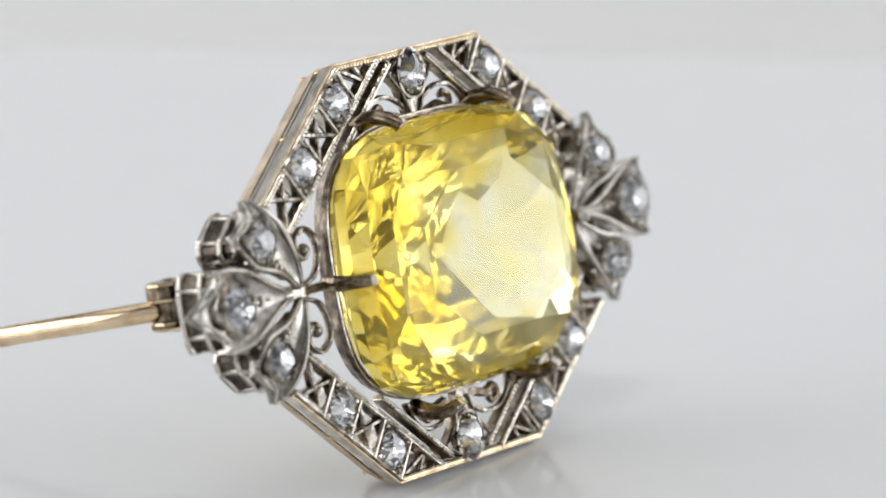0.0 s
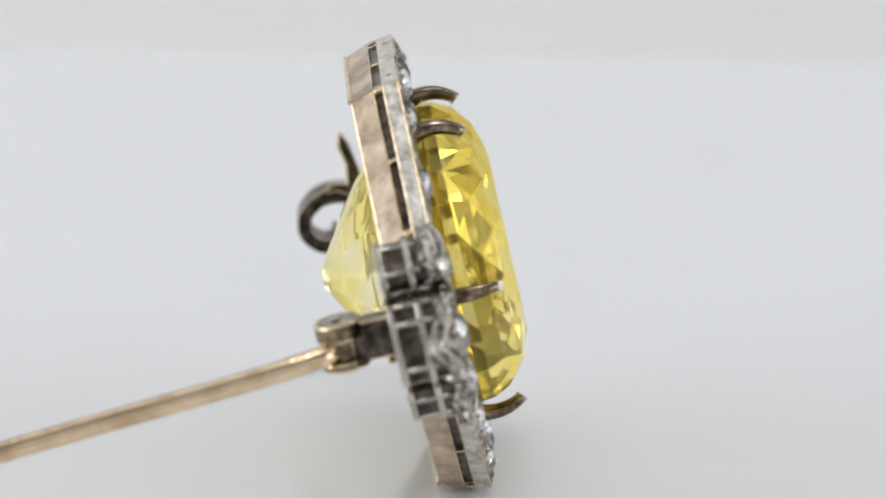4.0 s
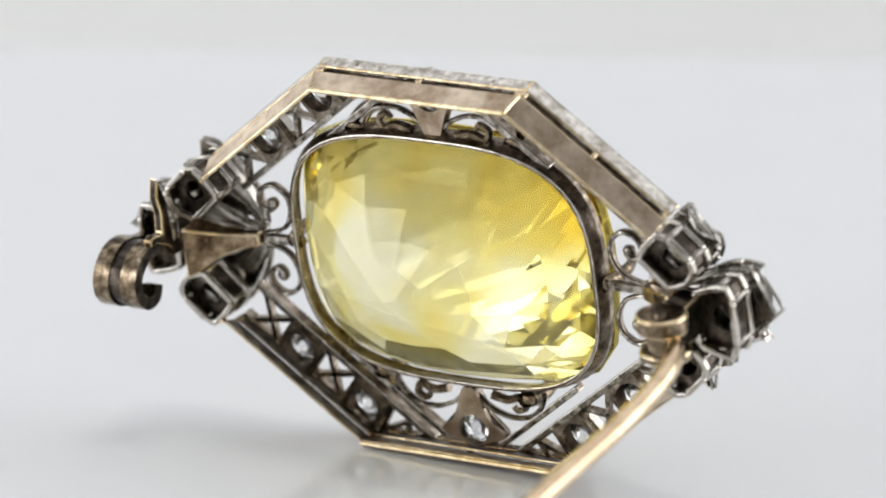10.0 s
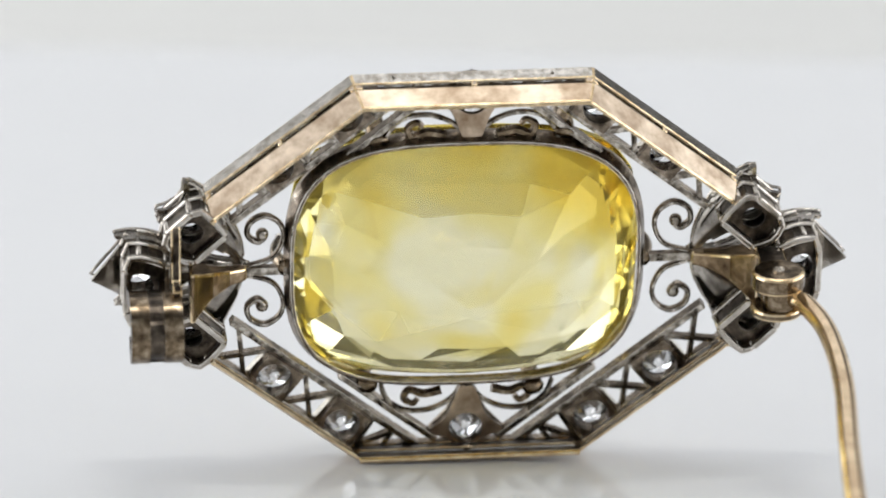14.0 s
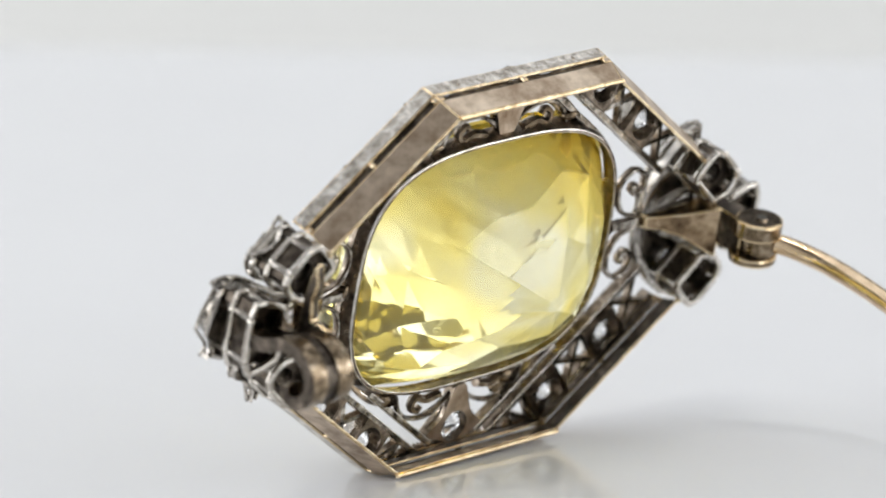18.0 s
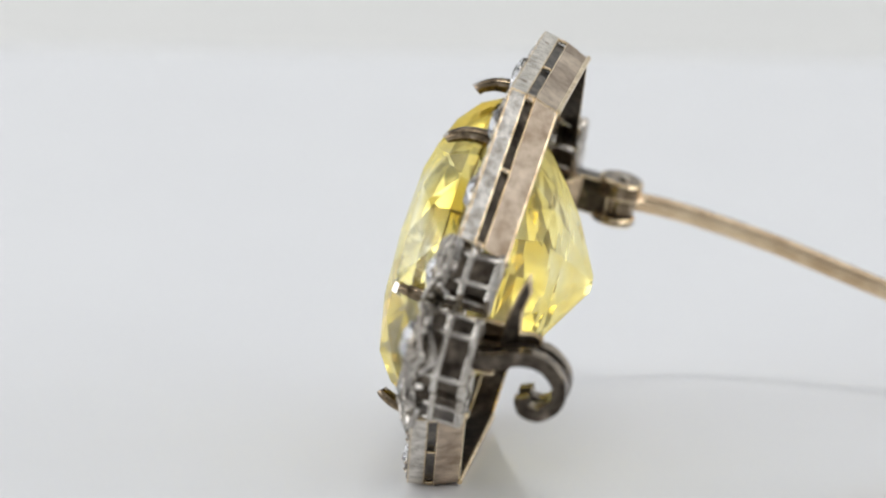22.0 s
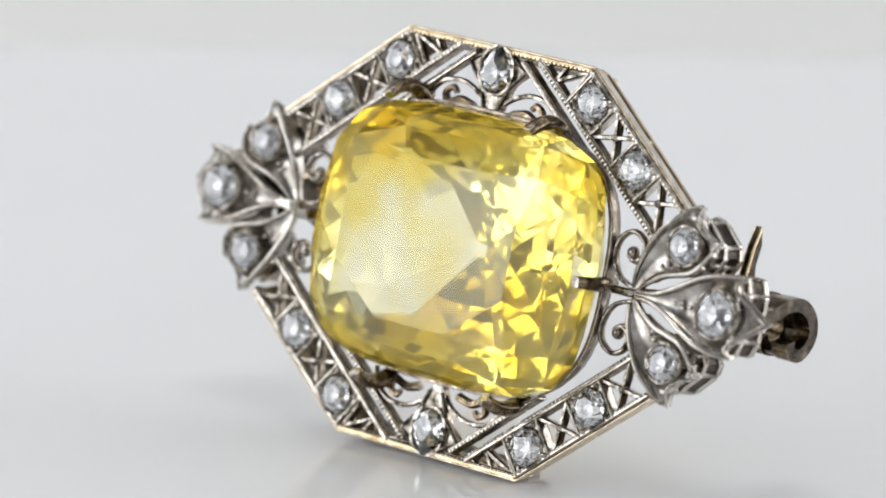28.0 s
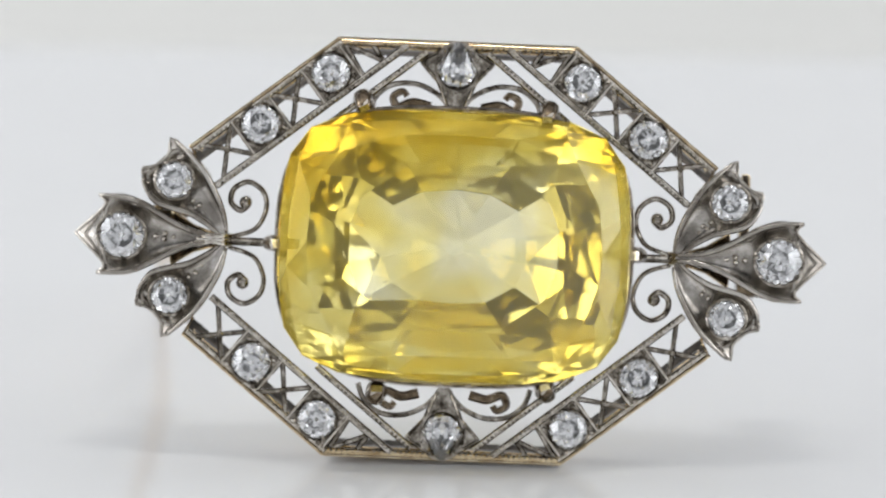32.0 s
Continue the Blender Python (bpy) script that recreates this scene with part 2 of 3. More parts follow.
# ---------------------------------------------------------------- the brooch
brooch = new("brooch")
tagged(brooch, "antique silver brooch with a large yellow sapphire, diamonds, open pin", "brooch")
UX, UZ = 0.782, 0.623      # direction of the sloping sides


def soften(ob, width=0.05, edge=None, angle=40):
    """Round the edges; where the wear has polished them, in the edge's own metal."""
    m = ob.modifiers.new("edge", "BEVEL")
    m.width, m.segments, m.limit_method, m.angle_limit = width * MM, 2, "ANGLE", radians(angle)
    if edge:
        ob.data.materials.append(edge)
        m.material = len(ob.data.materials) - 1
    return ob


def aged(ob, limit=0.3, back=False):
    """Blacken the walls of the piercing, and the back where it never gets polished."""
    ob.data.materials.append(TARNISH)
    for p in ob.data.polygons:
        if abs(p.normal.y) < limit or (back and p.normal.y > 0.5):
            p.material_index = 1
    return ob


# the sapphire
def uneven(pts, y, by, dy):
    """Old hand cutting: each corner a little off its place."""
    return [([(x * (1 + random.uniform(-by, by)), z * (1 + random.uniform(-by, by)))], y + random.uniform(-dy, dy)) for x, z in pts]


rings = [(cushion(5.75, 4.35, 2.8, 8, 0.5), -3.48),
         *uneven(cushion(7.45, 5.65, 3.2, 16, 0.0), -2.95, 0.012, 0.05),
         *uneven(cushion(8.45, 6.45, 3.8, 16, 0.5), -2.10, 0.006, 0.06),
         (cushion(8.85, 6.85, 4.1, 32, 0.0), -1.15),
         (cushion(8.9, 6.9, 4.1, 32, 0.0), -0.55)]
# the pavilion: broken facets next to the girdle, then steps that flatten towards the keel
for k, y, turn, by in ((0.970, 0.05, 0.0, 0.004), (0.895, 1.05, 0.5, 0.008), (0.770, 2.25, 0.0, 0.012), (0.605, 3.45, 0.5, 0.014), (0.415, 4.55, 0.5, 0.02), (0.235, 5.30, 0.5, 0.03), (0.06, 6.05, 0.5, 0.05)):
    rings += uneven(cushion(8.9 * k, 6.9 * k, 2.9, 22 if k > 0.7 else 14, turn), y, by, 2.0 * by)
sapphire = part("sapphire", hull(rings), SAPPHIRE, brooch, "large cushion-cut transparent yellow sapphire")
sapphire.location = Vector((0.22, 0, 0.22)) * MM
bm = bmesh.new()
for k in range(2):
    a = Vector((-3.5 + 0.5 * k, -2.2, -1.9 - 0.2 * k))
    add_tube(bm, [a, a + Vector((0.22, 0.1, 0.10))], 0.016, 5)
part("inclusion", bm, FLECK, sapphire, "tiny brown inclusions")

# the collet that carries it
bm = bmesh.new()
hoops = [[bm.verts.new((x, y, z)) for x, z in cushion(a, b, 3.1, 72)]
         for a, b, y in ((9.18, 7.18, -0.15), (9.18, 7.18, 0.25), (8.92, 6.93, 0.95), (8.70, 6.71, 0.98), (8.74, 6.75, 0.80), (8.93, 6.93, 0.2), (8.93, 6.93, -0.15))]
for a, b in zip(hoops, hoops[1:] + hoops[:1]):
    for k in range(72):
        bm.faces.new((a[k], a[(k + 1) % 72], b[(k + 1) % 72], b[k]))
collet = soften(part("collet", bm, TARNISH, brooch, "blackened silver collet round the sapphire"), 0.07, BRIGHT, 60)
collet.location = sapphire.location


def prong(x, z, ax, az, bow, deep=1.0):
    bm = bmesh.new()
    path = smooth_path([(x + ax * k * bow, y * deep, z + az * k * bow) for k, y in ((0.25, 0.6), (0.85, -0.3), (1.05, -1.1), (0.85, -1.9), (0.35, -2.55), (0.05, -2.75))], 5)
    add_tube(bm, path, lambda u: (0.56 if az else 0.44) - 0.24 * u ** 1.5, 10, 0.8, Vector((ax, 0, az)))
    claw = part("prong", bm, DARK, brooch, "tarnished claw with a polished tip", True)
    bm = bmesh.new()
    add_tube(bm, path[-6:] + [path[-1] + (path[-1] - path[-2]) * 0.6], 0.40, 4, 0.8, Vector((ax, 0.001, az)).cross(Vector((0, 1, 0))) + Vector((ax, 0, az)))
    soften(part("tip", bm, BRIGHT, claw, "polished square tip"), 0.06)


for px, pz, ax, az, bow in ((-8.75, 0.05, -1, 0, 0.45), (9.25, 0.2, 1, 0, 0.45), (-4.6, 7.05, -0.2, 0.98, 0.62), (4.65, 6.85, 0.2, 0.98, 0.62),
                            (-3.4, -7.05, -0.2, -0.98, 0.5), (5.1, -6.6, 0.2, -0.98, 0.5)):
    prong(px, pz, ax, az, bow, 0.96 if az == 0 else 0.90)

# diamonds
STONES = []
for k in range(5):
    stone = hull([(cushion(0.50 + 0.03 * k, 0.54, 2, 8, 0.5), -0.46), *uneven(cushion(0.80, 0.80, 2, 8, 0.0), -0.30, 0.05, 0.04), (cushion(1.0, 1.0, 2, 16, 0.0), -0.04),
                  (cushion(1.0, 1.0, 2, 16, 0.0), 0.03), *uneven(cushion(0.58, 0.58, 2, 8, 0.5), 0.40, 0.08, 0.05), *uneven(cushion(0.13, 0.12, 2, 6, 0.2 * k), 0.82, 0.3, 0.03)])
    STONES.append(mesh_of("diamond", stone, DIAMOND))
# drop-shaped stones for the star plates
stone = hull([([(x * (1 - 0.45 * max(z, 0) / k), z * (1.5 if z > 0 else 1.0)) for x, z in cushion(k, k, 2, n, turn)], y)
              for k, n, turn, y in ((0.52, 8, 0.5, -0.46), (0.82, 8, 0.0, -0.28), (1.0, 20, 0.0, -0.04), (1.0, 20, 0.0, 0.03), (0.58, 8, 0.5, 0.40), (0.13, 6, 0.2, 0.82))])
DROP = mesh_of("diamond", stone, DIAMOND)


def diamond(parent, x, y, z, r, turn):
    ob = part("diamond", random.choice(STONES), DIAMOND, parent)
    ob.location = (x * MM, y * MM, z * MM)
    ob.rotation_euler = (radians(random.uniform(-4, 4)), radians(turn), radians(random.uniform(-4, 4)))
    ob.scale = (r, r, r)
    return ob


def setting_plate(x, z, ax, az, half_u, half_v, r):
    """A square plate along (ax, az), drilled for a stone, with a seat ring and corner grains."""
    bm = bmesh.new()
    inner = [(math.cos(2 * math.pi * k / 24) * r * 0.93, math.sin(2 * math.pi * k / 24) * r * 0.93) for k in range(24)]
    outer = []
    for k in range(24):
        c, s = math.cos(2 * math.pi * k / 24), math.sin(2 * math.pi * k / 24)
        q = 1 / max(abs(c) / half_u, abs(s) / half_v)
        outer.append((c * q, s * q))
    rows = []
    for pts, y in ((inner, 0.88), (inner, -0.02), ([(a * 1.12, b * 1.12) for a, b in inner], -0.16), ([(a * 1.2, b * 1.2) for a, b in inner], -0.02), (outer, 0.0), (outer, 0.88)):
        rows.append([bm.verts.new((x + u * ax - v * az, y, z + u * az + v * ax)) for u, v in pts])
    for a, b in zip(rows, rows[1:] + rows[:1]):
        for k in range(24):
            bm.faces.new((a[k], a[(k + 1) % 24], b[(k + 1) % 24], b[k]))
    for su in (-1, 1):
        for sv in (-1, 1):
            u, v = su * half_u * 0.78, sv * half_v * 0.78
            add_ball(bm, (x + u * ax - v * az, -0.06, z + u * az + v * ax), 0.17, 6)
    for k in range(8):
        t = 2 * math.pi * (k + 0.5) / 8
        add_ball(bm, (x + r * 1.02 * math.cos(t), -0.17, z + r * 1.02 * math.sin(t)), 0.11, 6)
    return bm


def add_drilled(bm, outline, cx, cz, r, y0, y1):
    """A plate with a round hole: outline of (x, z) seen whole from the hole's centre."""
    n = len(outline)
    inner = []
    for x, z in outline:
        d = math.hypot(x - cx, z - cz)
        k = min(r, d * 0.85) / d
        inner.append((cx + (x - cx) * k, cz + (z - cz) * k))
    rows = [[bm.verts.new((x, y, z)) for x, z in pts] for pts, y in ((inner, y0), (outline, y0), (outline, y1), (inner, y1))]
    for a, b in zip(rows, rows[1:] + rows[:1]):
        for i in range(n):
            bm.faces.new((a[i], a[(i + 1) % n], b[(i + 1) % n], b[i]))


# the pierced strips of the rim
def rim_strip(corners, cells):
    """A strip pierced by slots: bars and bridges round openings over a dark backing strip."""
    fa, fb, bb, ba = [Vector(c) for c in corners]
    inward = Vector((-(fa + fb).x, 0, -(fa + fb).z)).normalized() * 0.18
    bm = bmesh.new()

    def point(u, v):
        """The front rail leans in a little, the rest more."""
        k = 0.6 * v if v < 0.50 else 0.3 + 1.4 * (v - 0.50)
        p = fa.lerp(fb, u).lerp(ba.lerp(bb, u), k)
        p.y = fa.y + (ba.y - fa.y) * v
        return p

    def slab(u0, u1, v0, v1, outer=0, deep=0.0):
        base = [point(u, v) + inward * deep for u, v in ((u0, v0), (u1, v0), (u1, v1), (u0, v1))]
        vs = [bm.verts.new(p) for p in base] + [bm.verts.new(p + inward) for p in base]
        # inner and end faces darkened: shade inside the rim put into the colour
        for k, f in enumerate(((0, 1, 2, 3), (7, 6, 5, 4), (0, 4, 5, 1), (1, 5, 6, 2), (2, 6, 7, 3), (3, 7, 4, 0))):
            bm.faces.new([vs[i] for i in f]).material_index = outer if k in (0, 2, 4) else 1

    slab(0, 1, 0, 0.34, 2)
    slab(0, 1, 0.50, 1)
    # added dark strip behind the slots, standing in for their shaded depth
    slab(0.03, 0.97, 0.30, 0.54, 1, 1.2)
    edges = [0.0, 0.035]
    for k in range(1, cells):
        edges += [k / cells - 0.014, k / cells + 0.014]
    edges += [0.965, 1.0]
    for a, b in zip(edges[::2], edges[1::2]):
        slab(a, b, 0.34, 0.50)
    return bm


FRONT_Y, BACK_Y = 0.02, 2.58
TOP_F, TOP_B = (6.10, 10.72), (5.66, 10.02)
END_F, END_B = (13.55, 4.82), (13.20, 4.05)
for sz in (-1, 1):
    ob = part("rim_side", rim_strip(((-TOP_F[0], FRONT_Y, sz * TOP_F[1]), (TOP_F[0], FRONT_Y, sz * TOP_F[1]),
                                    (TOP_B[0], BACK_Y, sz * TOP_B[1]), (-TOP_B[0], BACK_Y, sz * TOP_B[1])), 2), ROSE, brooch, "pierced strip of silver backed with rose gold")
    for sx in (-1, 1):
        ob = part("rim_side", rim_strip(((sx * TOP_F[0], FRONT_Y, sz * TOP_F[1]), (sx * END_F[0], FRONT_Y, sz * END_F[1]),
                                        (sx * END_B[0], BACK_Y, sz * END_B[1]), (sx * TOP_B[0], BACK_Y, sz * TOP_B[1])), 2), ROSE, brooch, "pierced strip of silver backed with rose gold")

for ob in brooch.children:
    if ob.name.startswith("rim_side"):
        # second metal paints the shade of the inner walls
        ob.data.materials.append(OXIDE_AND_SHADE)
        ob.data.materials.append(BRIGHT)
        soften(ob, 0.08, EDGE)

# worn gold wire along the back edge of each strip
for ob in [o for o in brooch.children if o.name.startswith("rim_side")]:
    far = sorted((v.co for v in ob.data.vertices), key=lambda c: (-round(c.y / MM, 2), -round(c.x * c.x + c.z * c.z, 9)))[:2]
    bm = bmesh.new()
    add_tube(bm, [far[0] / MM, far[1] / MM], 0.14, 8, 1.0)
    part("edge_wire", bm, EDGE, ob, "worn gold edge")

# top and bottom bars of the front
for sz in (-1, 1):
    bm = bmesh.new()
    add_bar(bm, (-5.95, sz * 10.44), (5.95, sz * 10.44), 0.34, -0.06, 0.55, 0.05)
    for k in range(44):
        add_ball(bm, (-5.9 + 11.8 * k / 43, -0.04, sz * 10.36), 0.085, 6)
    soften(aged(part("cross_bar", bm, SILVER, brooch)), 0.05, EDGE, 50)

# sloping lattice panels
for sx in (-1, 1):
    for sz in (-1, 1):
        def q(u, n, sx=sx, sz=sz):
            """u along the slope, n its distance from the centre."""
            return (sx * (UX * u + UZ * n), sz * (-UZ * u + UX * n))
        bm = bmesh.new()
        add_bar(bm, q(-4.5, 9.72), q(7.7, 9.72), 0.36, -0.12, 0.62, 0.06)
        add_bar(bm, q(-1.85, 11.86), q(7.5, 11.86), 0.30, -0.10, 0.62, 0.05)
        for k in range(46):
            x, z = q(-4.4 + 11.7 * k / 45, 9.64)
            add_ball(bm, (x, -0.06, z), 0.105, 6)
        for k in range(34):
            x, z = q(-1.6 + 9.0 * k / 33, 11.8)
            add_ball(bm, (x, -0.05, z), 0.085, 6)
        panel = aged(part("lattice_panel", bm, SILVER, brooch, "openwork silver band set with two diamonds"))
        soften(panel, 0.05, BRIGHT, 50)
        bm = bmesh.new()
        add_bar(bm, q(-5.1, 8.88), q(1.3, 8.88), 0.34, -0.10, 0.62, 0.06)
        for k in range(24):
            x, z = q(-4.9 + 6.0 * k / 23, 8.96)
            add_ball(bm, (x, -0.05, z), 0.10, 6)
        soften(aged(part("chevron_bar", bm, SILVER, brooch, "silver bar with a milled edge")), 0.05, BRIGHT, 50)
        for u0, u1 in ((0.75, 2.75), (5.1, 7.1)):
            bm = bmesh.new()
            for a, b in (((u0, 9.85), (u1, 11.95)), ((u0, 11.95), (u1, 9.85))):
                add_bar(bm, q(*a), q(*b), 0.26, 0.06, 0.55)
            x, z = q((u0 + u1) / 2, 10.9)
            add_ball(bm, (x, 0.14, z), 0.22)
            aged(part("lattice_cross", bm, SILVER, panel))
        bm = bmesh.new()
        for a, b in (((-1.7, 9.8), (-1.95, 11.8)), ((-2.0, 11.6), (-3.0, 9.8)), ((-3.0, 9.8), (-3.05, 10.8)), ((-3.4, 10.8), (-4.1, 9.8))):
            add_bar(bm, q(*a), q(*b), 0.26, 0.06, 0.55)
        aged(part("lattice_end", bm, SILVER, panel))
        dx, dz = q(1, 0)
        for u, r in ((-0.48, 0.98), (3.95, 1.0)):
            x, z = q(u, 10.92)
            aged(part("stone_setting", setting_plate(x, z, dx, dz, 1.1, 1.08, r), SILVER, panel), 0.3, True)
            diamond(panel, x, -0.02, z, r, random.uniform(0, 45))
            for e in (-1.16, 1.16):
                bm = bmesh.new()
                add_bar(bm, q(u + e, 9.85), q(u + e, 11.98), 0.2, -0.10, 0.55, 0.02)
                part("setting_ridge", bm, BRIGHT, panel)

# the star plates at the top and bottom, with their scrolls
for sz in (-1, 1):
    outline = smooth_path([(0, 0, 10.6), (0.75, 0, 10.1), (1.9, 0, 9.6), (1.05, 0, 8.75), (0.42, 0, 7.15), (0, 0, 7.0), (-0.42, 0, 7.15), (-1.05, 0, 8.75), (-1.9, 0, 9.6), (-0.75, 0, 10.1)], 5, True)
    outline = [(p.x, sz * p.z) for p in outline]
    bm = bmesh.new()
    add_drilled(bm, outline, 0, sz * 9.42, 0.86, 0.1, 0.6)
    star = aged(part("star_plate", bm, SILVER, brooch, "star-shaped silver plate set with a diamond"))
    star.data.materials.append(ROSE)
    for p in star.data.polygons:
        if p.normal.y > 0.5:
            p.material_index = 2
    bm = bmesh.new()
    eye = [(1.10 * math.sin(math.pi * k / 10) ** 0.9, 9.36 + 1.26 * math.cos(math.pi * k / 10)) for k in range(11)]
    eye += [(-x, z) for x, z in eye[-2:0:-1]]
    add_wall(bm, [(x, sz * z) for x, z in eye], 0.14, -0.12, 0.2)
    for k in range(10):
        t = 2 * math.pi * (k + 0.5) / 10
        add_ball(bm, (1.02 * math.cos(t), -0.14, sz * (9.42 + 1.08 * math.sin(t))), 0.12, 6)
    part("stone_setting", bm, SILVER, star)
    for sx in (-1, 1):
        bm = bmesh.new()
        for a, b in (((0.55, 10.4), (1.85, 9.62)), ((1.85, 9.58), (0.95, 8.6)), ((0.95, 8.6), (0.40, 7.3))):
            add_bar(bm, (sx * a[0], sz * a[1]), (sx * b[0], sz * b[1]), 0.2, -0.05, 0.3, 0.03)
        aged(part("star_edge", bm, SILVER, star))
    drop = diamond(star, 0, -0.05, sz * 9.2, 1.0, 0 if sz > 0 else 180)
    drop.data = DROP
    for sx in (-1, 1):
        bm = bmesh.new()
        path = smooth_path([(sx * 0.35, 0.3, sz * 7.35), (sx * 1.0, 0.3, sz * 8.0), (sx * 2.1, 0.3, sz * 8.45), (sx * 3.3, 0.3, sz * 8.35), (sx * 4.1, 0.3, sz * 7.7), (sx * 4.4, 0.3, sz * 6.9)], 6)
        add_tube(bm, path, 0.14, 6, 1.6)
        aged(part("scroll", bm, SILVER, brooch))
        bm = bmesh.new()
        path = smooth_path([(sx * 1.3, 0.3, sz * 7.3), (sx * 2.2, 0.3, sz * 7.5), (sx * 2.95, 0.3, sz * 7.25), (sx * 3.2, 0.3, sz * 7.75), (sx * 2.75, 0.3, sz * 8.05), (sx * 2.5, 0.3, sz * 7.8)], 6)
        add_tube(bm, path, lambda u: 0.26 - 0.1 * u, 6, 1.2)
        aged(part("scroll", bm, DARK, brooch), 0.5)

# scrolls between the collet and the sprays
for sx in (-1, 1):
    bm = bmesh.new()
    add_bar(bm, (sx * 8.9, 0.05), (sx * 11.7, 0.05), 0.42, 0.05, 0.6, 0.05)
    aged(part("stem", bm, SILVER, brooch))
    for sz in (-1, 1):
        pts = [(11.3, 0.25), (10.0, 0.7), (9.45, 1.7), (9.6, 2.6), (10.35, 3.1), (11.1, 2.75), (11.25, 2.05), (10.75, 1.65), (10.35, 1.95)]
        path = smooth_path([(sx * x, 0.3, sz * z) for x, z in pts], 6)
        bm = bmesh.new()
        add_tube(bm, path, lambda u: 0.12 + 0.05 * u, 8, 1.9)
        add_ball(bm, (sx * 10.5, 0.3, sz * 2.05), 0.34)
        aged(part("scroll", bm, SILVER, brooch, "curled silver wire", True), 0.35)

# the flower sprays: three leaf-shaped cups at each end
# the two long edges of a leaf (along it, across it), and how far its tip reaches at each place across
TULIP = dict(upper=[(0.0, 0.14), (1.3, 0.24), (2.4, 0.64), (3.5, 1.24), (4.5, 1.74), (5.3, 1.96), (5.9, 1.98)],
             lower=[(0.0, -0.14), (1.3, -0.24), (2.4, -0.64), (3.5, -1.24), (4.5, -1.74), (5.3, -1.96), (5.9, -1.98)],
             tip=[(-1.0, 6.45), (-0.82, 6.0), (-0.55, 6.45), (0.0, 7.66), (0.55, 6.45), (0.82, 6.0), (1.0, 6.45)], curl=1.15)
BUD = dict(upper=[(0.0, 0.26), (0.85, 0.80), (2.1, 1.22), (3.1, 1.42), (4.0, 1.44), (4.7, 1.36)],
           lower=[(0.0, -0.12), (0.7, -0.16), (1.9, -0.50), (2.8, -1.05), (3.6, -1.46), (4.4, -1.34), (4.7, -1.12)],
           tip=[(-1.0, 4.9), (-0.80, 5.32), (-0.45, 5.0), (0.05, 4.84), (0.5, 5.0), (0.88, 5.50), (1.0, 5.2)], curl=0.8)


def edge_line(points, count):
    """Evenly spaced places along a leaf's edge, as a smooth function of its length."""
    line = smooth_path([(u, 0, v) for u, v in points], 6)
    us = np.linspace(0, points[-1][0], count)
    return us, np.interp(us, [p.x for p in line], [p.z for p in line])


def leaf_surface(shape, flip, rows, cols):
    """Places (u, v) of a leaf, row by row from its root to its tip, and how far across each lies."""
    us, up = edge_line(shape["upper"], rows)
    lo = edge_line(shape["lower"], rows)[1]
    ts, te = zip(*shape["tip"])
    out = []
    for i, u in enumerate(us):
        grow = max(0.0, (i / (rows - 1) - 0.72) / 0.28) ** 1.5
        row = []
        for c in range(cols):
            a = 2 * c / (cols - 1) - 1
            v = lo[i] + (up[i] - lo[i]) * (a + 1) / 2
            row.append((u + grow * (np.interp(a, ts, te) - us[-1]), v * flip, a, up[i] - lo[i]))
        out.append(row)
    return out


